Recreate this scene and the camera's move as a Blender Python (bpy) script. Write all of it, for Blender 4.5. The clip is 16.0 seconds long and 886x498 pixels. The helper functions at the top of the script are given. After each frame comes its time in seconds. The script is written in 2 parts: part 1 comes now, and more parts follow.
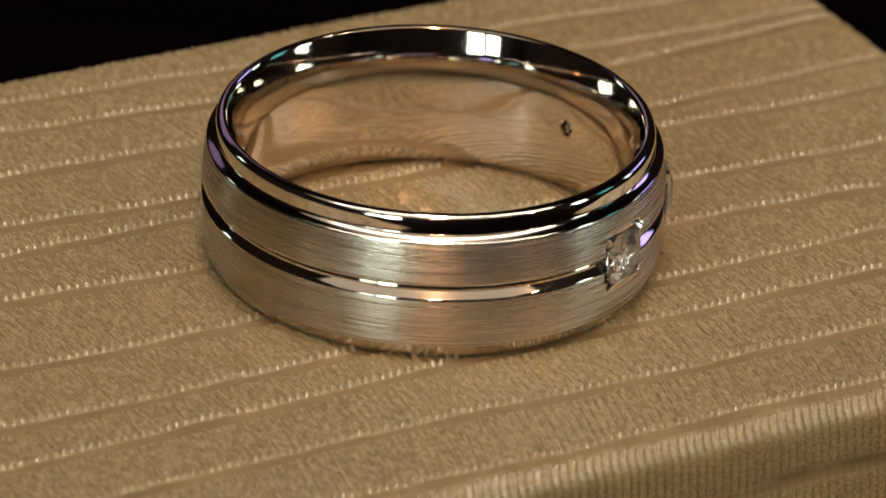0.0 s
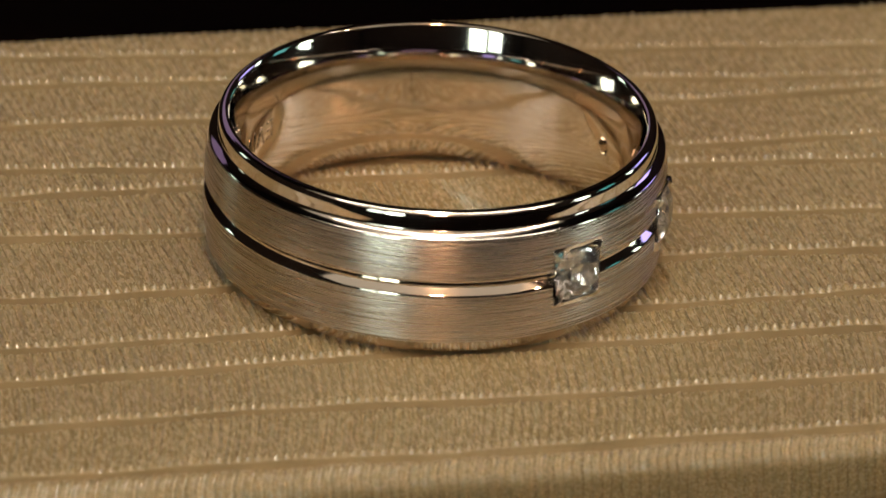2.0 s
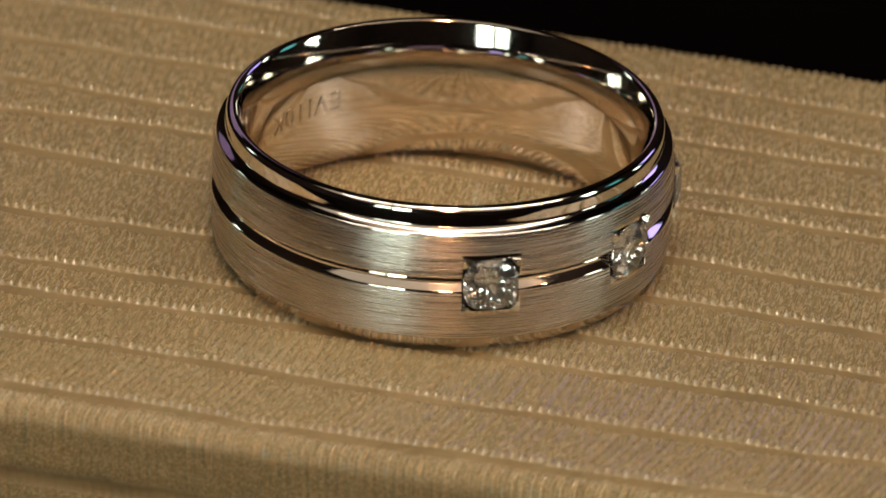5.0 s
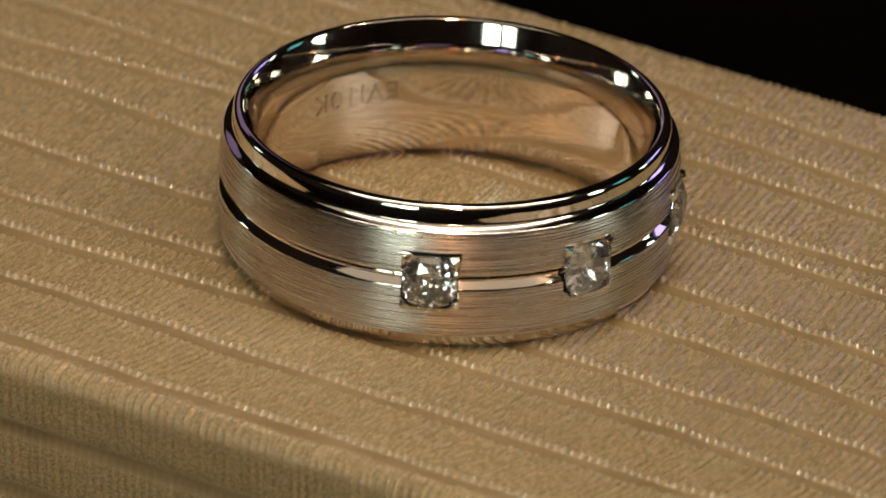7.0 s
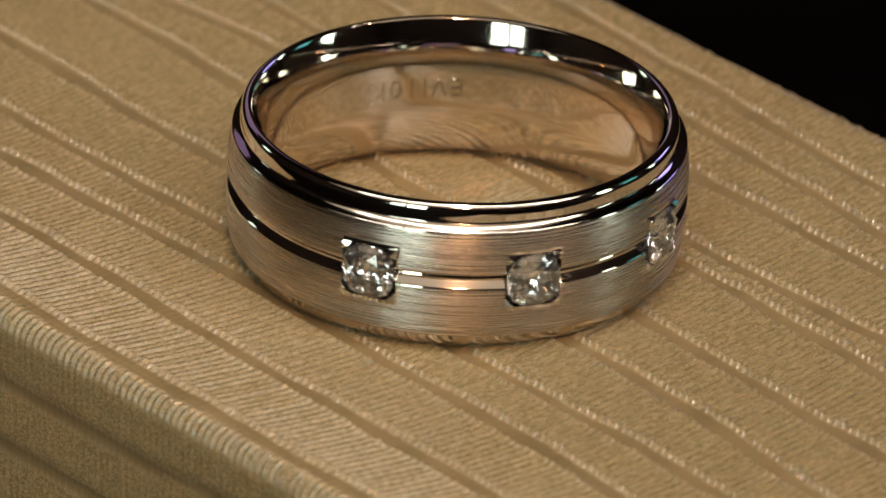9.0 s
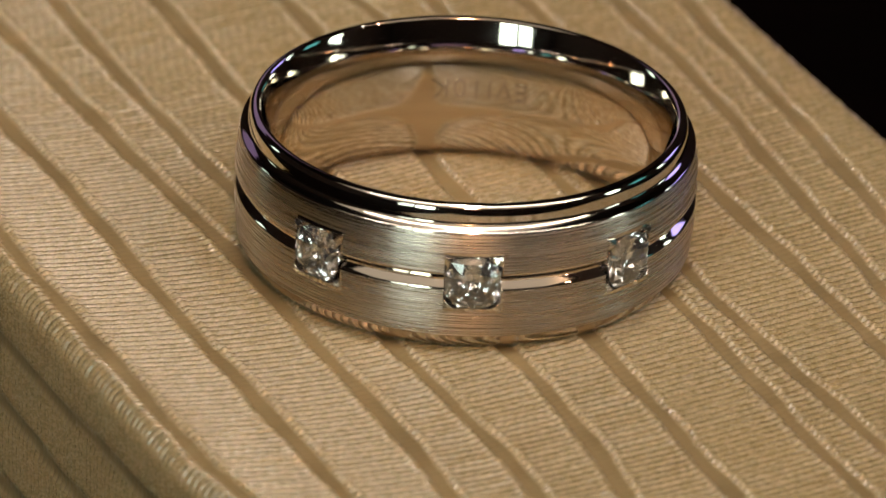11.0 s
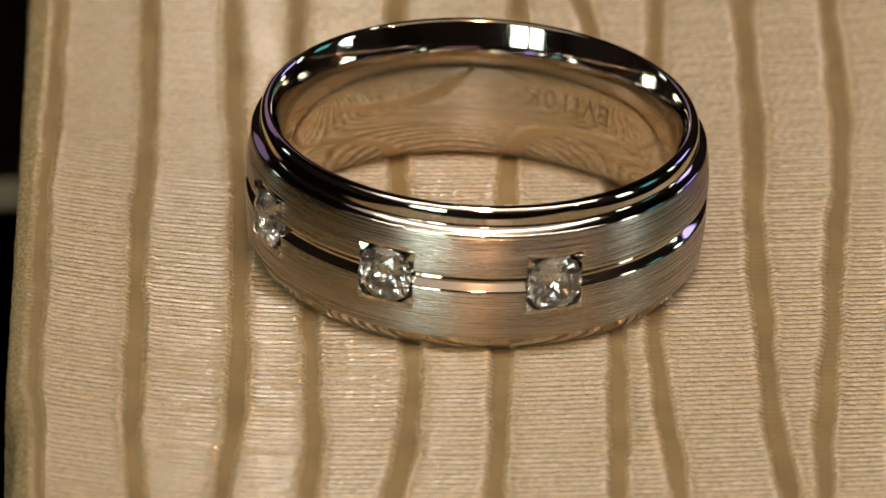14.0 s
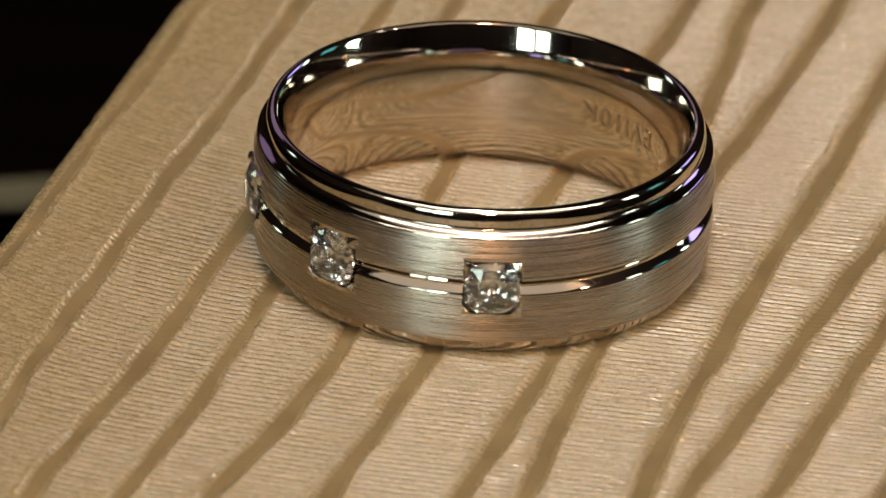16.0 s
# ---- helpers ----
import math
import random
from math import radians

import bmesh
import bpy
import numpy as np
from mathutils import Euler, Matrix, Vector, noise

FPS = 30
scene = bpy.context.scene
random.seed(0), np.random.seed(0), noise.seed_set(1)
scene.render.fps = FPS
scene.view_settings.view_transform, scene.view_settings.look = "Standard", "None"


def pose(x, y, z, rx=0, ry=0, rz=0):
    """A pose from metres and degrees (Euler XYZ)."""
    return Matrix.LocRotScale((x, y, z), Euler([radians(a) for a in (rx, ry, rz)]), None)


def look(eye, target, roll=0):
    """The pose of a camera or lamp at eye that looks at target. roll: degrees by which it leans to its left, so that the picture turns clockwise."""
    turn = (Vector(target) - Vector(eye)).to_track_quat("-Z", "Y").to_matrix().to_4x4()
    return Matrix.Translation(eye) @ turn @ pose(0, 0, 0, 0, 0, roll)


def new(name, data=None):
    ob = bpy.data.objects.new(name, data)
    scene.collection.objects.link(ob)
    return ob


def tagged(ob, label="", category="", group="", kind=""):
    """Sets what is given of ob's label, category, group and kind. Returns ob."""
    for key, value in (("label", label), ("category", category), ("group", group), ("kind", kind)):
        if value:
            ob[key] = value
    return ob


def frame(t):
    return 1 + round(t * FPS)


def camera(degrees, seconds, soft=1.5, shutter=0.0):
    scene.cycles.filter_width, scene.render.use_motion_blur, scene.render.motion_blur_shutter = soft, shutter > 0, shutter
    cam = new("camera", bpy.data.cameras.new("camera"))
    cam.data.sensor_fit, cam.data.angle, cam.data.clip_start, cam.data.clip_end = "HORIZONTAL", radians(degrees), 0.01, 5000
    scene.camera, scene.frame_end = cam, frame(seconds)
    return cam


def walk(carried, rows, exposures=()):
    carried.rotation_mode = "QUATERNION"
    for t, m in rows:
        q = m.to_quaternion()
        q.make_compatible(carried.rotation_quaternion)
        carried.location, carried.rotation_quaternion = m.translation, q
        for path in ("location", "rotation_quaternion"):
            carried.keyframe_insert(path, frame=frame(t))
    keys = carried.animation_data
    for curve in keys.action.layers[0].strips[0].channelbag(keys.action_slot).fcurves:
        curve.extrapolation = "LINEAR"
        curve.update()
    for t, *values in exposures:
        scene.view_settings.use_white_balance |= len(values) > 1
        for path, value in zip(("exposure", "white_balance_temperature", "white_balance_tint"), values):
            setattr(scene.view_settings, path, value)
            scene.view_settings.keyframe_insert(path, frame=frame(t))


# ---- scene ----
MM = 0.001
TILT = 13.3          # the box's long side lies this much askew of the turntable's zero
RING_X, RING_Y = -1.183, 0.49
# turntable angle, degrees, time by time
TURN = [(0, 17.16), (0.5, 12.94), (1, 8.73), (1.5, 4.49), (2, 0.26), (2.5, -3.96), (3, -8.15), (3.5, -12.42),
        (4, -16.77), (5.25, -27.0), (6.5, -37.17), (7, -41.46), (7.5, -45.86), (8, -50.23), (8.5, -54.49), (9, -58.74),
        (10.25, -69.4), (11.5, -80.01), (12, -84.03), (12.5, -88.05), (13, -92.1), (13.5, -96.16), (14, -100.26),
        (14.5, -104.49), (15, -108.82), (15.5, -113.06), (16, -117.35)]

# ---- camera: it stands still on its tripod ----
cam = camera(7.4916, 16.0, soft=1.5)
EYE = Vector((0.0, -273.304, 141.344)) * MM
GAZE = Vector((-0.002255, 0.8886598, -0.4585616))
stand = look(EYE, EYE + GAZE * 0.3, 2.728)
cam.data.dof.use_dof, cam.data.dof.focus_distance, cam.data.dof.aperture_fstop = True, 0.304, 76.0
walk(cam, [(0, stand), (16, stand)], exposures=[(0, 0.0), (16, 0.0)])

# ---- world ----
world = bpy.data.worlds.new("dim_room")
scene.world = world
world.use_nodes = True
world.node_tree.nodes["Background"].inputs[0].default_value = (0.9, 0.85, 0.8, 1)
world.node_tree.nodes["Background"].inputs[1].default_value = 0.01


# ---- materials ----
def material(name, color=(0.5, 0.5, 0.5), rough=0.5, metal=0.0, **more):
    m = bpy.data.materials.new(name)
    m.use_nodes = True
    b = m.node_tree.nodes["Principled BSDF"]
    b.inputs["Base Color"].default_value = (*color, 1)
    b.inputs["Roughness"].default_value = rough
    b.inputs["Metallic"].default_value = metal
    for key, value in more.items():
        b.inputs[key.replace("_", " ")].default_value = value
    return m


def node(m, kind, **values):
    n = m.node_tree.nodes.new(kind)
    for key, value in values.items():
        n.inputs[key.replace("_", " ")].default_value = value
    return n


def link(m, a, out, b, into):
    m.node_tree.links.new(a.outputs[out], b.inputs[into])


def bsdf(m):
    return m.node_tree.nodes["Principled BSDF"]


def noise_bump(m, scale, strength, distance, stretch=(1, 1, 1)):
    co = node(m, "ShaderNodeTexCoord")
    mp = node(m, "ShaderNodeMapping")
    mp.inputs["Scale"].default_value = stretch
    nz = node(m, "ShaderNodeTexNoise", Scale=scale, Detail=4.0)
    bp = node(m, "ShaderNodeBump", Strength=strength, Distance=distance)
    link(m, co, "Object", mp, "Vector")
    link(m, mp, "Vector", nz, "Vector")
    link(m, nz, "Fac", bp, "Height")
    link(m, bp, "Normal", bsdf(m), "Normal")
    return nz


def mixed(m, nz, low, high, lo=0.35, hi=0.65):
    ramp = m.node_tree.nodes.new("ShaderNodeValToRGB")
    ramp.color_ramp.elements[0].position, ramp.color_ramp.elements[1].position = lo, hi
    ramp.color_ramp.elements[0].color, ramp.color_ramp.elements[1].color = (*low, 1), (*high, 1)
    link(m, nz, "Fac", ramp, "Fac")
    return ramp


polished = material("polished_white_gold", (0.80, 0.72, 0.64), 0.062, 1.0)
noise_bump(polished, 900, 0.03, 0.00002)

brushed = material("brushed_white_gold", (0.70, 0.655, 0.61), 0.43, 1.0, Anisotropic=1.0, Anisotropic_Rotation=0.25)
tan = node(brushed, "ShaderNodeTangent")
tan.direction_type, tan.axis = "RADIAL", "Z"
link(brushed, tan, "Tangent", bsdf(brushed), "Tangent")


def brush_marks(m):
    """Fine scratches that run round the band: noise drawn out along the turn."""
    nt = m.node_tree
    co = node(m, "ShaderNodeTexCoord")
    sep = node(m, "ShaderNodeSeparateXYZ")
    link(m, co, "Object", sep, "Vector")
    at = nt.nodes.new("ShaderNodeMath")
    at.operation = "ARCTAN2"
    nt.links.new(sep.outputs["Y"], at.inputs[0])
    nt.links.new(sep.outputs["X"], at.inputs[1])
    zz = nt.nodes.new("ShaderNodeMath")
    zz.operation = "MULTIPLY"
    zz.inputs[1].default_value = 20000
    nt.links.new(sep.outputs["Z"], zz.inputs[0])
    aa = nt.nodes.new("ShaderNodeMath")
    aa.operation = "MULTIPLY"
    aa.inputs[1].default_value = 0.7
    nt.links.new(at.outputs[0], aa.inputs[0])
    com = node(m, "ShaderNodeCombineXYZ")
    nt.links.new(aa.outputs[0], com.inputs["X"])
    nt.links.new(zz.outputs[0], com.inputs["Y"])
    nz = node(m, "ShaderNodeTexNoise", Scale=1.0, Detail=2.0)
    nt.links.new(com.outputs[0], nz.inputs["Vector"])
    mr = node(m, "ShaderNodeMapRange", From_Min=0.3, From_Max=0.7, To_Min=0.23, To_Max=0.31)
    nt.links.new(nz.outputs["Fac"], mr.inputs["Value"])
    nt.links.new(mr.outputs["Result"], bsdf(m).inputs["Roughness"])
    tone = mixed(m, nz, (0.45, 0.40, 0.35), (0.70, 0.625, 0.545), 0.3, 0.7)
    nt.links.new(tone.outputs[0], bsdf(m).inputs["Base Color"])
    bp = node(m, "ShaderNodeBump", Strength=0.85, Distance=0.00003)
    nt.links.new(nz.outputs["Fac"], bp.inputs["Height"])
    nt.links.new(bp.outputs["Normal"], bsdf(m).inputs["Normal"])


brush_marks(brushed)

engraved = material("engraved_white_gold", (0.56, 0.50, 0.43), 0.14, 1.0)

bright_cut = material("bright_cut_white_gold", (0.82, 0.78, 0.73), 0.14, 1.0)
noise_bump(bright_cut, 4000, 0.3, 0.00005)

diamond_glass = material("diamond", (1, 1, 1), 0.0, 0.0, Transmission_Weight=0.965, IOR=2.42)


def fabric_material():
    """Olive-gold ribbed cloth with pale glinting threads; the smooth bands are duller."""
    m = material("ribbed_gold_fabric", rough=0.42, metal=0.0)
    nt = m.node_tree
    at = nt.nodes.new("ShaderNodeAttribute")
    at.attribute_name = "band"
    co = node(m, "ShaderNodeTexCoord")
    big = node(m, "ShaderNodeTexNoise", Scale=260.0, Detail=4.0)
    link(m, co, "Object", big, "Vector")
    fine = node(m, "ShaderNodeTexNoise", Scale=9000.0, Detail=2.0)
    link(m, co, "Object", fine, "Vector")
    thread = node(m, "ShaderNodeMapping")
    thread.inputs["Scale"].default_value = (7500, 1700, 7500)
    link(m, co, "Object", thread, "Vector")
    strand = node(m, "ShaderNodeTexNoise", Scale=1.0, Detail=2.0)
    link(m, thread, "Vector", strand, "Vector")
    rib = mixed(m, fine, (0.200, 0.160, 0.083), (0.290, 0.235, 0.127), 0.36, 0.64)
    flat = mixed(m, big, (0.176, 0.134, 0.067), (0.226, 0.174, 0.090))
    mix = nt.nodes.new("ShaderNodeMix")
    mix.data_type = "RGBA"
    nt.links.new(at.outputs["Fac"], mix.inputs[0])
    nt.links.new(rib.outputs[0], mix.inputs[6])
    nt.links.new(flat.outputs[0], mix.inputs[7])
    nt.links.new(mix.outputs[2], bsdf(m).inputs["Base Color"])
    sheen = node(m, "ShaderNodeMapRange", From_Min=0.35, From_Max=0.65, To_Min=0.32, To_Max=0.20)
    link(m, strand, "Fac", sheen, "Value")
    mr = node(m, "ShaderNodeMapRange", To_Max=0.60)
    nt.links.new(sheen.outputs["Result"], mr.inputs["To Min"])
    nt.links.new(at.outputs["Fac"], mr.inputs["Value"])
    nt.links.new(mr.outputs["Result"], bsdf(m).inputs["Roughness"])
    glint = node(m, "ShaderNodeMapRange", From_Min=0.35, From_Max=0.65, To_Min=0.65, To_Max=1.0)
    link(m, strand, "Fac", glint, "Value")
    sp = node(m, "ShaderNodeMapRange", To_Max=0.15)
    nt.links.new(glint.outputs["Result"], sp.inputs["To Min"])
    nt.links.new(at.outputs["Fac"], sp.inputs["Value"])
    nt.links.new(sp.outputs["Result"], bsdf(m).inputs["Specular IOR Level"])
    bp = node(m, "ShaderNodeBump", Strength=0.04, Distance=0.00004)
    nt.links.new(strand.outputs["Fac"], bp.inputs["Height"])
    nt.links.new(bp.outputs["Normal"], bsdf(m).inputs["Normal"])
    return m


fabric = fabric_material()
board = material("tan_board", (0.30, 0.21, 0.11), 0.8)
noise_bump(board, 900, 0.3, 0.0001)
platter_dark = material("dark_grey_acrylic", (0.02, 0.017, 0.02), 0.4, Specular_IOR_Level=0.2)
noise_bump(platter_dark, 300, 0.05, 0.0001)
platter_rim = material("pale_olive_rubber", (0.07, 0.07, 0.042), 0.6)
noise_bump(platter_rim, 500, 0.2, 0.0002)
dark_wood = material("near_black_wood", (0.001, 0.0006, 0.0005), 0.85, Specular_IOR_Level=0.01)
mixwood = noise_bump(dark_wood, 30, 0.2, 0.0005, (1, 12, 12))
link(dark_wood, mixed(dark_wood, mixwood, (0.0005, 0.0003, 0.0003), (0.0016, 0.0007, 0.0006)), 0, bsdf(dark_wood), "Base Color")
wall_paint = material("dark_brown_paint", (0.012, 0.009, 0.008), 0.9, Specular_IOR_Level=0.05)
noise_bump(wall_paint, 60, 0.2, 0.001)
frame_black = material("black_metal_frame", (0.02, 0.02, 0.02), 0.4, 0.6)


def glow(name, color, strength):
    m = material(name, (0.08, 0.08, 0.08), 0.5)
    b = bsdf(m)
    b.inputs["Emission Color"].default_value = (*color, 1)
    b.inputs["Emission Strength"].default_value = strength
    return m


# ---- mesh helpers ----
def mesh_of(name, bm, mats, smooth=True):
    me = bpy.data.meshes.new(name)
    bm.to_mesh(me)
    bm.free()
    for m in (mats if isinstance(mats, (list, tuple)) else [mats]):
        me.materials.append(m)
    if smooth:
        me.polygons.foreach_set("use_smooth", [True] * len(me.polygons))
    return me


def part(name, bm, mats, parent, label="", smooth=False):
    ob = new(name, mesh_of(name, bm, mats, smooth))
    ob.parent = parent
    return tagged(ob, label)


def grid_mesh(name, P, closed_rows=False, closed_cols=False, mats=(), slots=None, smooth=True):
    """A mesh from a numpy grid of points (rows, columns, 3)."""
    R, C = P.shape[:2]
    me = bpy.data.meshes.new(name)
    ri = np.arange(R if closed_rows else R - 1)
    ci = np.arange(C if closed_cols else C - 1)
    a, b = np.meshgrid(ri, ci, indexing="ij")
    a2, b2 = (a + 1) % R, (b + 1) % C
    quads = np.stack([a * C + b, a2 * C + b, a2 * C + b2, a * C + b2], -1).reshape(-1, 4)
    me.vertices.add(R * C)
    me.vertices.foreach_set("co", P.reshape(-1).astype(np.float32))
    me.loops.add(len(quads) * 4)
    me.loops.foreach_set("vertex_index", quads.reshape(-1).astype(np.int32))
    me.polygons.add(len(quads))
    me.polygons.foreach_set("loop_start", (np.arange(len(quads)) * 4).astype(np.int32))
    me.polygons.foreach_set("use_smooth", np.full(len(quads), smooth))
    for m in mats:
        me.materials.append(m)
    if slots is not None:
        me.polygons.foreach_set("material_index", slots[:len(ri), :len(ci)].reshape(-1).astype(np.int32))
    me.update(calc_edges=True)
    me.validate()
    return me


def box_bm(x0, x1, y0, y1, z0, z1, bevel=0.0):
    bm = bmesh.new()
    bmesh.ops.create_cube(bm, size=1)
    for v in bm.verts:
        v.co = Vector((x0 + (v.co.x + 0.5) * (x1 - x0), y0 + (v.co.y + 0.5) * (y1 - y0), z0 + (v.co.z + 0.5) * (z1 - z0)))
    if bevel:
        bmesh.ops.bevel(bm, geom=bm.edges[:], offset=bevel, segments=3, affect="EDGES")
    return bm


def lathe_bm(profile, n):
    bm = bmesh.new()
    rings = [[bm.verts.new((r * math.cos(2 * math.pi * k / n), r * math.sin(2 * math.pi * k / n), z)) for k in range(n)] for r, z in profile]
    for p, q in zip(rings, rings[1:]):
        for k in range(n):
            bm.faces.new((p[k], p[(k + 1) % n], q[(k + 1) % n], q[k]))
    bm.faces.new(rings[0][::-1])
    bm.faces.new(rings[-1])
    bmesh.ops.recalc_face_normals(bm, faces=bm.faces)
    return bm


# ---- the room ----
ROOM, FLOOR, CEIL = 1.5, -0.82, 1.55
T = 0.1


def structure(name, bm, mat, label, category):
    return tagged(new(name, mesh_of(name, bm, mat, False)), label, category, kind="structure")


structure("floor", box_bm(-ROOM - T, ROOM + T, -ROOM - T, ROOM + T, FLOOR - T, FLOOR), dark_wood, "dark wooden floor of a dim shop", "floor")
structure("ceiling", box_bm(-ROOM - T, ROOM + T, -ROOM - T, ROOM + T, CEIL, CEIL + T), wall_paint, "dark painted ceiling of the dim shop", "ceiling")
for nm, b in (("wall_north", (-ROOM - T, ROOM + T, ROOM, ROOM + T)), ("wall_south", (-ROOM - T, ROOM + T, -ROOM - T, -ROOM)),
              ("wall_east", (ROOM, ROOM + T, -ROOM, ROOM)), ("wall_west", (-ROOM - T, -ROOM, -ROOM, ROOM))):
    structure(nm, box_bm(*b, FLOOR, CEIL), wall_paint, "dark brown painted shop wall", "wall")


# ---- lights of the shop: seen as reflections in the metal ----
def light_panel(az, el, w, h, color, strength, label, name="wall_light", drop=0.0):
    """A framed lit panel on the wall or ceiling, in the direction az, el from the ring."""
    a, e = radians(az), radians(el)
    d = Vector((math.cos(a) * math.cos(e), math.sin(a) * math.cos(e), math.sin(e)))
    ts = [((ROOM if d[k] > 0 else -ROOM) / d[k], k) for k in (0, 1) if abs(d[k]) > 1e-6] + ([(CEIL / d.z, 2)] if d.z > 0 else [])
    t, k = min(ts)
    p = d * t
    n = Vector((0, 0, 0))
    n[k] = -1 if d[k] > 0 else 1
    up = Vector((0, 0, 1)) if k < 2 else Vector((0, -1, 0))
    side = up.cross(n)
    m = Matrix((side, up, n)).transposed().to_4x4()
    m.translation = p + n * drop
    ob = new(name)
    ob.matrix_basis = m
    tagged(ob, label, "light", "shop lights")
    t_ = 0.018
    for nm, b in (("frame", (-w / 2 - t_, w / 2 + t_, h / 2, h / 2 + t_)), ("frame", (-w / 2 - t_, w / 2 + t_, -h / 2 - t_, -h / 2)),
                  ("frame", (-w / 2 - t_, -w / 2, -h / 2, h / 2)), ("frame", (w / 2, w / 2 + t_, -h / 2, h / 2))):
        part(nm, box_bm(b[0], b[1], b[2], b[3], 0.0, 0.03, 0.003), frame_black, ob)
    if drop:
        part("stem", box_bm(-0.012, 0.012, -0.012, 0.012, -drop, 0.002, 0.002), frame_black, ob)
    part("diffuser", box_bm(-w / 2, w / 2, -h / 2, h / 2, 0.0, 0.02), glow("glow_" + name, color, strength), ob)
    return ob


WHITE, VIOLET, TEAL = (0.82, 1.0, 0.90), (0.42, 0.36, 1.0), (0.1, 0.7, 0.75)
light_panel(-119, 17, 0.25, 0.70, WHITE, 4, "white fluorescent wall panel in a black frame")
light_panel(-109.4, 17, 0.25, 0.66, WHITE, 12, "white fluorescent wall panel in a black frame")
light_panel(-10, 15, 0.20, 0.45, WHITE, 7, "narrow white fluorescent wall panel")
light_panel(26, 14, 0.12, 0.30, WHITE, 6, "small white fluorescent wall panel")
light_panel(156, 13, 0.16, 0.30, (0.75, 1.0, 0.85), 3, "white fluorescent wall panel in a dark corner")
light_panel(-86, 44, 0.18, 0.085, (1.0, 0.50, 0.23), 560, "warm orange halogen display lamp", "display_lamp")
light_panel(-30, 40, 0.10, 0.05, (1.0, 0.58, 0.30), 400, "small warm orange display lamp", "display_lamp")
light_panel(-90, 86.5, 0.18, 0.18, (1.0, 0.86, 0.70), 58, "warm white ceiling spotlight", "ceiling_spotlight", 0.16)
light_panel(-55, 75.5, 2.3, 0.16, (1.0, 0.91, 0.81), 10.5, "long white ceiling strip light in a black frame", "strip_light", 0.10)
light_panel(40, 16, 0.60, 0.40, VIOLET, 2.5, "violet neon panel on a dark wall", "neon_panel")
light_panel(8, 17, 0.26, 0.36, TEAL, 0.8, "dim teal neon panel", "neon_panel")
light_panel(118, 24, 1.3, 0.6, (0.42, 0.27, 0.62), 0.32, "dim purple neon panel", "neon_panel")
light_panel(-90, 65, 2.7, 1.4, (1.0, 0.84, 0.64), 0.45, "large warm backlit ceiling panel", "ceiling_light")

# ---- table and turntable ----
table = tagged(new("display_table"), "near-black wooden display table under the turntable", "table")
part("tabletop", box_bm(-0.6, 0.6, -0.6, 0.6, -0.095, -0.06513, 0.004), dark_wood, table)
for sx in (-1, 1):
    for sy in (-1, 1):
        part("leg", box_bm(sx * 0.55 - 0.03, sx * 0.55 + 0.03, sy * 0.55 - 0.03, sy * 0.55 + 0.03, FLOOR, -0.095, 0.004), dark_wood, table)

turntable = tagged(new("turntable"), "dark grey round turntable with a pale rim", "turntable")
turntable.location = (0, 0, -0.06513)
part("foot", lathe_bm([(0.05, 0.0), (0.052, 0.004), (0.052, 0.008)], 64), platter_dark, turntable, smooth=True)
part("platter", lathe_bm([(0.082, 0.008), (0.0863, 0.009), (0.087, 0.012), (0.087, 0.0235), (0.086, 0.0246)], 128), platter_dark, turntable)
part("rim", lathe_bm([(0.0875, 0.010), (0.090, 0.011), (0.0908, 0.016), (0.0908, 0.022), (0.0895, 0.0246), (0.0875, 0.0246)], 128), platter_rim, turntable, "pale olive rubber rim")

# ---- the gold gift box ----
PITCH, SAMPLES = 0.4235, 8
BOX_U0, BOX_U1, BOX_H = -58.0, 28.3, 40.0
BOX_Y = 1.3           # the box's own axis lies this much further off
W_F, W_G, ROUND = -18.8, 22.95, 1.4
# smooth wandering bands across the ribs: place on the lid, drift along it, bend, twist, half width
BANDS = [(-19.05, -0.21, 0.18, 0.07, 0.40), (-14.55, -0.42, 0.15, 0.25, 0.43), (-9.93, 0.05, -0.44, -0.18, 0.45), (-7.0, 0.6, -0.1, -0.45, 0.40),
         (-2.43, 0.49, -0.37, -0.66, 0.46), (2.1, -1.1, 0.1, 0.0, 0.46), (7.2, -0.7, -0.4, 0.3, 0.43), (8.79, -0.62, 0.59, 0.08, 0.43),
         (13.72, -0.66, 0.36, 0.3, 0.48), (17.32, -1.92, -0.24, 0.38, 0.44), (20.3, -1.45, 0.1, 0.0, 0.45), (24.6, -1.0, 0.0, 0.0, 0.45),
         (-23.2, 0.3, 0.1, 0.0, 0.45), (-26.6, -0.4, 0.0, 0.0, 0.48), (-30.6, -0.2, 0.2, 0.0, 0.45), (-35.0, 0.4, 0.0, 0.0, 0.45),
         (-39.0, 0.2, 0.1, 0.0, 0.45), (-43.5, 0.3, 0.0, 0.0, 0.48), (28.3, -0.8, 0.0, 0.0, 0.45), (33.0, 0.5, 0.0, 0.0, 0.45), (38.0, 0.2, 0.0, 0.0, 0.45)]


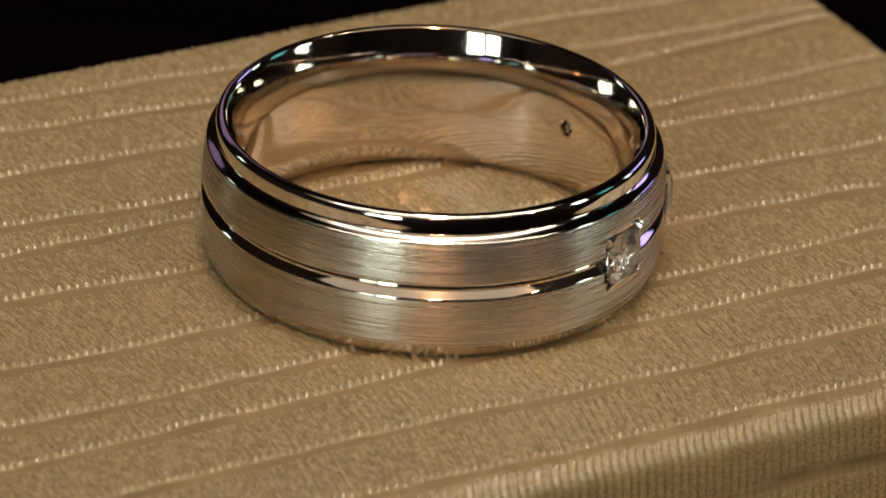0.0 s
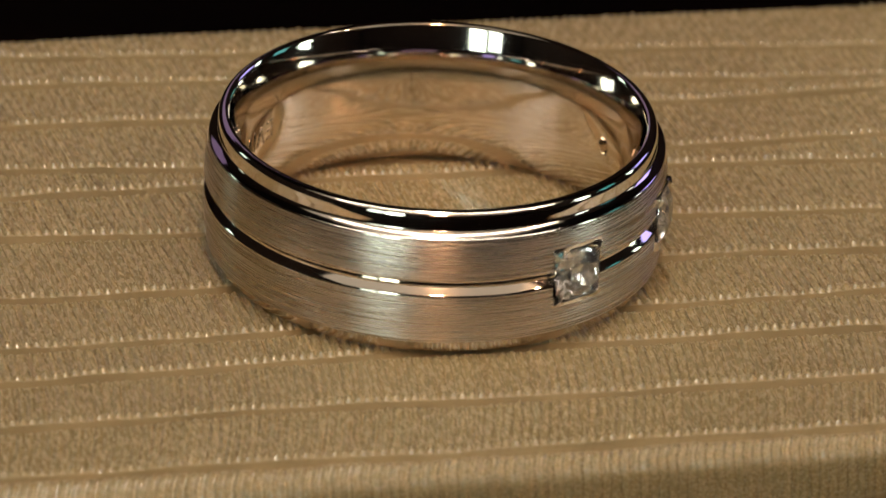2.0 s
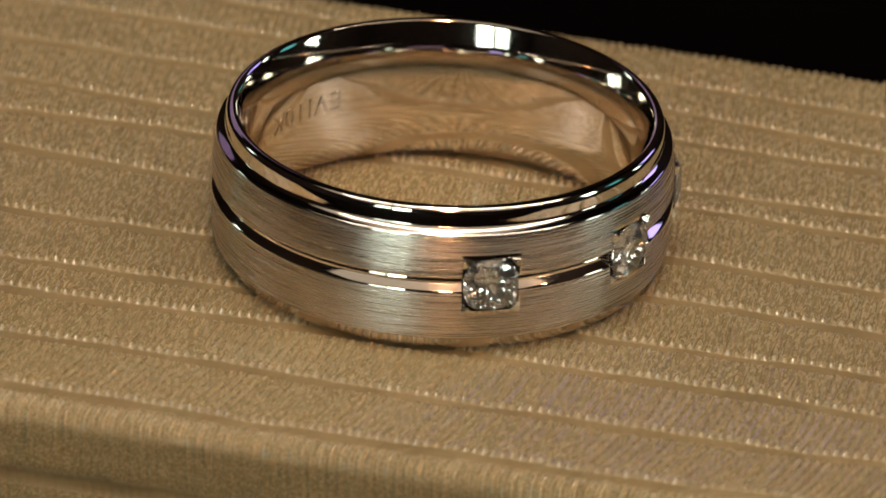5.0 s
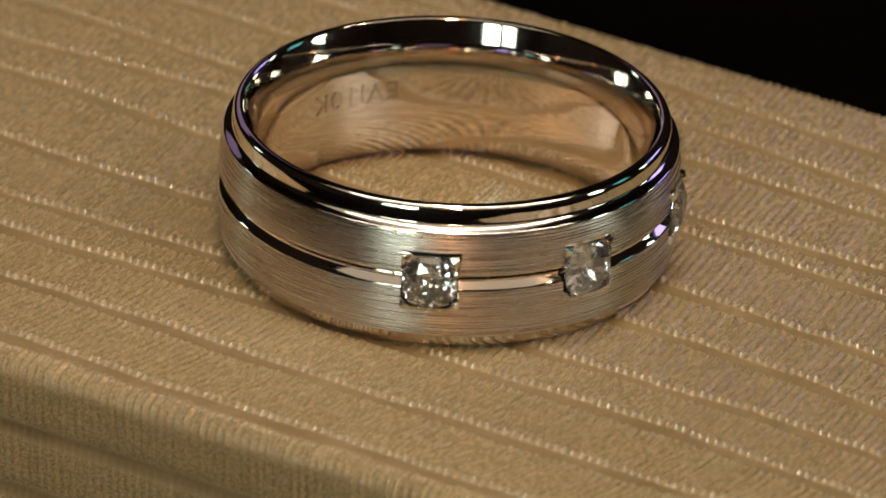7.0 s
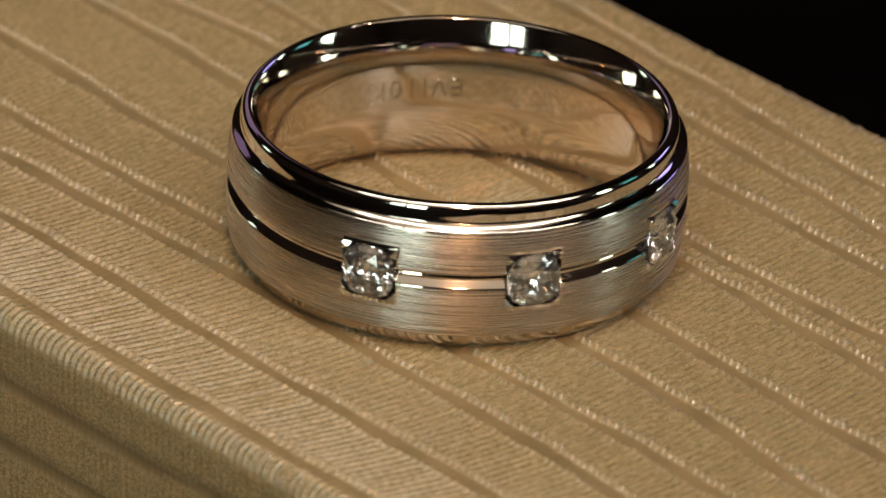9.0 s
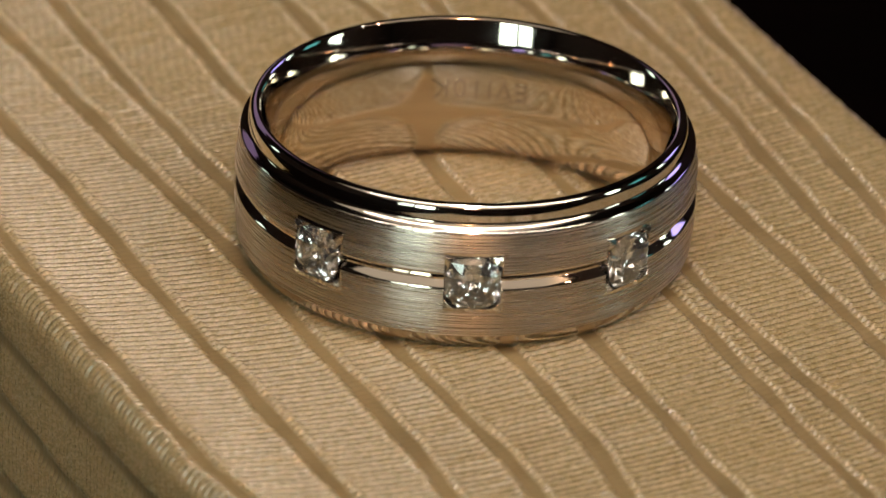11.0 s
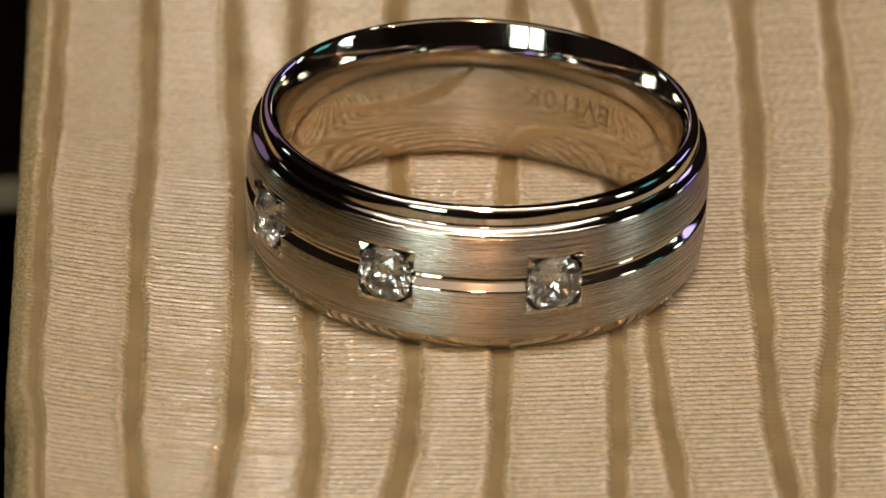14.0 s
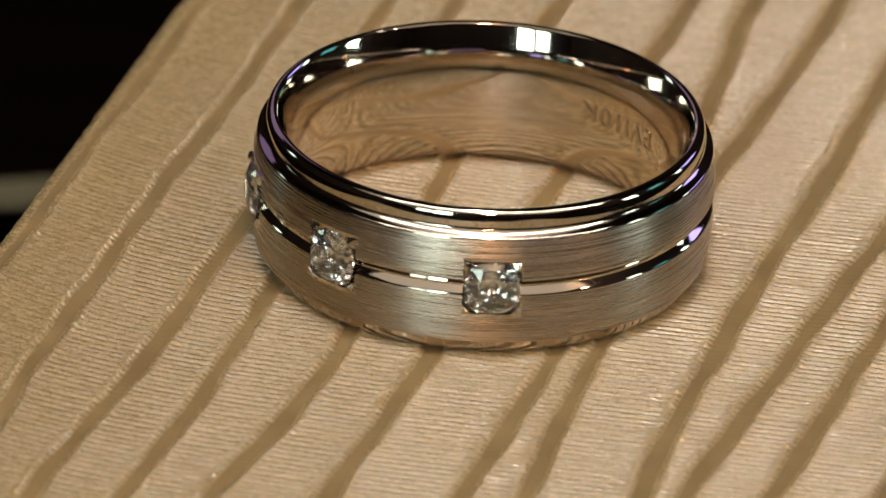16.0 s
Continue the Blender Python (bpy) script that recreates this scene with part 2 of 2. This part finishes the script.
def gift_box():
    ob = tagged(new("gift_box"), "gold ribbed fabric-covered gift box with wavy smooth bands", "gift box")
    du = PITCH / SAMPLES
    u = np.concatenate([np.arange(BOX_U0, -38, 2 * du), np.arange(-38, BOX_U1 + 1.5708 * ROUND, du), BOX_U1 + 1.5708 * ROUND + np.array([1.5, 5, 12, 20, 30, 37.8])])
    quarter = ROUND * math.pi / 2
    down = BOX_H - ROUND
    s = np.concatenate([np.linspace(W_F - quarter - down, W_F - quarter - 14, 12)[:-1], np.arange(W_F - quarter - 14, W_F - quarter, 0.35),
                        np.arange(W_F - quarter, W_F, 0.14), np.arange(W_F, W_G, 0.09), np.arange(W_G, W_G + quarter, 0.2),
                        np.linspace(W_G + quarter, W_G + quarter + down, 40)])
    # profile across the box: side, round edge, lid, round edge, side
    aF, aG = np.clip((W_F - s) / ROUND, 0, math.pi / 2), np.clip((s - W_G) / ROUND, 0, math.pi / 2)
    w = np.clip(s, W_F, W_G) - ROUND * np.sin(aF) + ROUND * np.sin(aG)
    z = -ROUND * (1 - np.cos(aF)) - ROUND * (1 - np.cos(aG)) - np.clip(W_F - quarter - s, 0, None) - np.clip(s - W_G - quarter, 0, None)
    nw, nz = np.sin(aG) - np.sin(aF), np.cos(aF) * np.cos(aG)
    U, S = np.meshgrid(u, s, indexing="ij")
    band, hem = np.zeros_like(U), np.zeros_like(U)
    rng = np.random.default_rng(4)
    # ribs bow a little where the cover is drawn over the long edge
    bowed = U + 0.06 * S + 0.05 * np.clip(S, 0, None) + 0.015 * np.clip(-S - 6, 0, 14) ** 2
    k = np.floor(bowed / PITCH)
    along = np.clip(U, -27, 26) / 20
    for c, drift, bend, twist, half in BANDS:
        ph = rng.uniform(0, 6.28, 6)
        mid = c + drift * along + bend * along ** 2 + twist * along ** 3
        mid += 0.06 * np.sin(U * 0.33 + ph[0]) + 0.04 * np.sin(U * 0.9 + ph[1]) + 0.06 * (np.modf(np.abs(np.sin(k * 78.233 + ph[2] * 9) * 4375.85))[0] - 0.5)
        wide = 0.9 * half * (1 + 0.12 * np.sin(U * 0.4 + ph[3]) + 0.08 * np.sin(U * 1.3 + ph[4]))
        hem = np.maximum(hem, np.clip(1 - np.abs(np.abs(S - mid) - wide - 0.22) / 0.2, 0, 1))
        band = np.maximum(band, np.clip((wide + 0.08 - np.abs(S - mid)) / 0.16, 0, 1))
    f = bowed / PITCH - k
    size = 0.85 + 0.3 * np.modf(np.abs(np.sin(k * 12.9898) * 43758.5453))[0]
    rib = np.sin(math.pi * f) ** 0.9 * size
    jitter = np.modf(np.abs(np.sin(k * 39.425) * 24634.63))[0]
    slub = 1 + 0.06 * np.sin(S * 3.1 + k * 2.3) - 0.13 * (0.5 - 0.5 * np.cos(6.2832 * (S / 0.5 + 0.31 * k + 0.5 * jitter)))
    lift = (0.175 + 0.07 * hem) * rib * slub * (1 - band) + 0.015 * rib * band - 0.12
    # the far end rolls over and goes down
    aE = np.clip((U - BOX_U1) / ROUND, 0, math.pi / 2)
    over = np.clip(U - BOX_U1 - 1.5708 * ROUND, 0, None)
    X = np.minimum(U, BOX_U1) + ROUND * np.sin(aE) + lift * np.sin(aE)
    fall = ROUND * (1 - np.cos(aE)) + over
    W = w[None, :] + lift * nw[None, :] - 0.022 * U * np.clip((S - 4) / 18, 0, 1)
    # the cover is taken in at the folded corner
    W = W + 0.5 * np.clip((U - 13.5) / 3, 0, 1) * np.clip((W_F + 0.6 - S) / 1.2, 0, 1)
    Z = z[None, :] + lift * nz[None, :] * np.cos(aE)
    Z = Z - fall * (1 + np.clip(Z, -BOX_H, 0) / BOX_H)
    Z = np.maximum(Z, -BOX_H)
    # the lid gives a little, as stuffed card does
    Z += 0.05 * np.sin(U * 0.21) * np.sin(W * 0.17) * (nz[None, :] > 0.9)
    me = grid_mesh("cover", np.stack([X, W, Z], -1) * MM, mats=[fabric])
    at = me.attributes.new("band", "FLOAT", "POINT")
    at.data.foreach_set("value", np.clip((band - 0.7) / 0.3, 0, 1).reshape(-1).astype(np.float32))
    me.flip_normals()
    cover = new("cover", me)
    cover.parent = ob
    tagged(cover, "gold ribbed fabric cover")
    part("carcass", box_bm(BOX_U0 * MM, (BOX_U1 + 0.6) * MM, (W_F - 0.7) * MM, (W_G - 0.3) * MM, -BOX_H * MM, -0.8 * MM, 0.0006), board, ob)
    return ob


box = gift_box()

# ---- the ring ----
SEATS = (-52.0, -11.3, 30.5)
RING_H, MID = 6.95, 3.475
SEAT = 1.28


def ring_profile():
    """Half outline from the groove's middle up to the inside's middle: radius, height over the middle, slot (0 polished, 1 brushed)."""
    out = [(10.215, 0.0, 0), (10.22, 0.04, 0), (10.30, 0.14, 0), (10.40, 0.25, 0), (10.465, 0.325, 0), (10.49, 0.365, 0), (10.50, 0.41, 1)]
    for i in range(1, 12):
        q = i / 11
        out.append((10.50 - 0.17 * q * q, 0.41 + 1.88 * q, 1))
    out += [(10.31, 2.335, 0), (10.275, 2.37, 0), (10.23, 2.395, 0), (10.09, 2.495, 0), (9.96, 2.60, 0), (9.94, 2.64, 0), (9.935, 2.72, 0), (9.93, 2.88, 0)]
    for i in range(1, 9):
        q = radians(90 * i / 8)
        out.append((9.62 + 0.31 * math.cos(q), 3.08 + 0.395 * math.sin(q), 0))
    out += [(9.54, 3.475, 0), (9.47, 3.455, 0), (9.42, 3.40, 0)]
    for i in range(1, 9):
        q = i / 8
        out.append((9.42 - 0.36 * q - 0.07 * q * (1 - q), 3.40 - 1.05 * q, 0))
    for i in range(1, 13):
        q = i / 12
        out.append((8.86 + 0.20 * (1 - q) ** 2, 2.35 - 1.75 * q, 0))
    for i in range(1, 7):
        out.append((8.86, 0.6 - 0.1 * i, 0))
    return out


def foot_profile(half):
    """The lower half: the brushed face runs on further down, to a bevel and a foot rounded under on both sides."""
    out = [(r, 0.41 + (h - 0.41) * 1.23, s) if s == 1 else (r, h, s) for r, h, s in half[1:] if r > 10.2 and h < 2.30]
    out += [(r, h, 0) for r, h in ((10.31, 2.75), (10.25, 2.85), (10.17, 3.02), (10.08, 3.18), (9.99, 3.31), (9.90, 3.39), (9.78, 3.45), (9.68, 3.475),
                                   (9.60, 3.465), (9.52, 3.42), (9.44, 3.33), (9.36, 3.20), (9.28, 3.02), (9.18, 2.75), (9.11, 2.52), (9.06, 2.35))]
    return out + [(r, h, s) for r, h, s in half[:-1] if r < 9.06 and h < 2.34]


def ring():
    ob = tagged(new("diamond_ring"), "white gold band ring with three square-set brilliant diamonds", "ring")
    half = ring_profile()
    prof = [(r, MID + h, s) for r, h, s in half[:-1]] + [(8.86, MID, 0)] + [(r, MID - h, s) for r, h, s in foot_profile(half)][::-1]
    # rows at the seats' upper and lower walls
    full = []
    for i, (r, z, s) in enumerate(prof):
        full.append((r, z, s))
        r2, z2, s2 = prof[(i + 1) % len(prof)]
        if r > 9.8 and r2 > 9.8:
            cuts = [c for c in (MID + SEAT + 0.012, MID + SEAT - 0.012, MID - SEAT + 0.012, MID - SEAT - 0.012) if min(z, z2) < c < max(z, z2)]
            for c in sorted(cuts, key=lambda q: abs(q - z)):
                k = (c - z) / (z2 - z)
                full.append((r + (r2 - r) * k, c, s2 if s2 == s else 1))
    prof = np.array(full)
    ang = list(np.arange(0, 360, 0.5))
    dphi = math.degrees(SEAT / 10.45)
    for c in SEATS:
        ang += [(c + e * dphi + d) % 360 for e in (-1, 1) for d in (-0.06, 0.06)]
    ang = np.array(sorted(ang))
    A, R = np.meshgrid(np.radians(ang), prof[:, 0], indexing="ij")
    Z = np.broadcast_to(prof[:, 1], A.shape).copy()
    R = R.copy()
    slots = np.broadcast_to(prof[:, 2], A.shape).copy()
    for c in SEATS:
        off = (np.degrees(A) - c + 180) % 360 - 180
        inside = (np.abs(off) < dphi) & (np.abs(Z - MID) < SEAT) & (R > 9.8)
        R[inside] = 9.36
        near = (np.abs(off) < dphi + 0.1) & (np.abs(Z - MID) < SEAT + 0.05) & (prof[:, 0] > 9.8)[None, :]
        slots[near] = 0
        hole = (np.hypot(np.radians(off) * 8.86, Z - MID) < 0.36) & (R < 9.2)
        R[hole] = 9.28
    nxt = np.minimum(slots, np.roll(slots, -1, axis=1))
    me = grid_mesh("band", np.stack([R * np.cos(A), R * np.sin(A), Z], -1) * MM, True, True, [polished, brushed], np.maximum(nxt, 0))
    bm = bmesh.new()
    bm.from_mesh(me)
    bmesh.ops.recalc_face_normals(bm, faces=bm.faces)
    bm.to_mesh(me)
    bm.free()
    me.set_sharp_from_angle(angle=radians(28))
    band = new("band", me)
    band.parent = ob
    tagged(band, "brushed and polished white gold band")

    def brilliant():
        rng = random.Random(5)
        pts = [(0, 0, -1.02)]
        for n, r, z, a0 in ((8, 0.66, 0.36, 0), (8, 1.02, 0.215, 22.5), (16, 1.25, 0.03, 0), (16, 1.25, -0.03, 0), (16, 0.93, -0.36, 11.25), (8, 0.62, -0.60, 22.5), (8, 0.30, -0.86, 0)):
            for k in range(n):
                a, q = radians(a0 + 360 * k / n), r * (1 + (rng.uniform(-0.03, 0.03) if n == 8 else 0))
                q *= 1 + 0.11 * math.sin(2 * a) ** 2
                pts.append((q * math.cos(a), q * math.sin(a), z))
        bm = bmesh.new()
        for p in pts:
            bm.verts.new(Vector(p) * MM)
        hull = bmesh.ops.convex_hull(bm, input=bm.verts)
        bmesh.ops.delete(bm, geom=[g for g in hull["geom_interior"] if isinstance(g, bmesh.types.BMVert)], context="VERTS")
        bmesh.ops.recalc_face_normals(bm, faces=bm.faces)
        return mesh_of("diamond", bm, diamond_glass, False)

    def prong():
        """A corner claw: a three-sided wedge with a worn round tip, at the seat's corner."""
        bm = bmesh.new()
        s, t = SEAT, 0.46
        base = [bm.verts.new(Vector(p) * MM) for p in ((s, s, -1.0), (s - t, s, -1.0), (s, s - t, -1.0))]
        top = [bm.verts.new(Vector(p) * MM) for p in ((s + 0.02, s + 0.02, 0.10), (s - t, s, 0.02), (s, s - t, 0.02))]
        tip = bm.verts.new(Vector((s - 0.24, s - 0.24, 0.19)) * MM)
        bm.faces.new(base)
        for i in range(3):
            bm.faces.new((base[i], base[(i + 1) % 3], top[(i + 1) % 3], top[i]))
            bm.faces.new((top[i], top[(i + 1) % 3], tip))
        bmesh.ops.recalc_face_normals(bm, faces=bm.faces)
        bmesh.ops.bevel(bm, geom=bm.edges[:], offset=0.03 * MM, segments=2, affect="EDGES")
        return mesh_of("prong", bm, bright_cut, False)

    stone, claw = brilliant(), prong()
    for c in SEATS:
        a = radians(c)
        # local x round the band, y up, z outwards
        m = Matrix(((-math.sin(a), 0, math.cos(a)), (math.cos(a), 0, math.sin(a)), (0, 1, 0))).to_4x4()
        m.translation = Vector((10.49 * math.cos(a), 10.49 * math.sin(a), MID)) * MM
        d = new("diamond", stone)
        d.parent = ob
        d.matrix_basis = m
        tagged(d, "clear cushion-shaped brilliant-cut diamond")
        for k in range(4):
            p = new("prong", claw)
            p.parent = ob
            p.matrix_basis = m @ pose(0, 0, 0, 0, 0, 90 * k)

    # hallmark stamped on the inside
    cu = bpy.data.curves.new("hallmark", "FONT")
    cu.body, cu.size, cu.extrude, cu.space_character = "EVI10K", 1.35, 0.02, 1.15
    tmp = bpy.data.objects.new("hallmark", cu)
    scene.collection.objects.link(tmp)
    me = bpy.data.meshes.new_from_object(tmp.evaluated_get(bpy.context.evaluated_depsgraph_get()))
    bpy.data.objects.remove(tmp)
    co = np.empty(len(me.vertices) * 3)
    me.vertices.foreach_get("co", co)
    co = co.reshape(-1, 3)
    mid = (co.max(0) + co.min(0)) / 2
    a = radians(163) + (co[:, 0] - mid[0]) / 8.86
    r = 8.85 - co[:, 2]
    z = MID + 0.1 - (co[:, 1] - mid[1])
    me.vertices.foreach_set("co", (np.stack([r * np.cos(a), r * np.sin(a), z], -1) * MM).reshape(-1))
    me.materials.clear()
    me.materials.append(engraved)
    text = new("hallmark", me)
    text.parent = ob
    tagged(text, "stamped hallmark letters")
    return ob


wedding_ring = ring()


# ---- what moves: box and ring turn together with the turntable ----
def motions():
    rows_box, rows_ring, rows_table = [], [], []
    for t, deg in TURN:
        a = radians(deg)
        rows_box.append((t, pose(0, BOX_Y * MM, -0.13 * MM, 0, 0, deg + TILT)))
        x, y = RING_X * math.cos(a) - RING_Y * math.sin(a), RING_X * math.sin(a) + RING_Y * math.cos(a)
        rows_ring.append((t, pose(x * MM, y * MM, -0.03 * MM, 0, 0, deg)))
        rows_table.append((t, pose(0, 0, -0.06513, 0, 0, deg)))
    walk(box, rows_box)
    walk(wedding_ring, rows_ring)
    walk(turntable, rows_table)


motions()
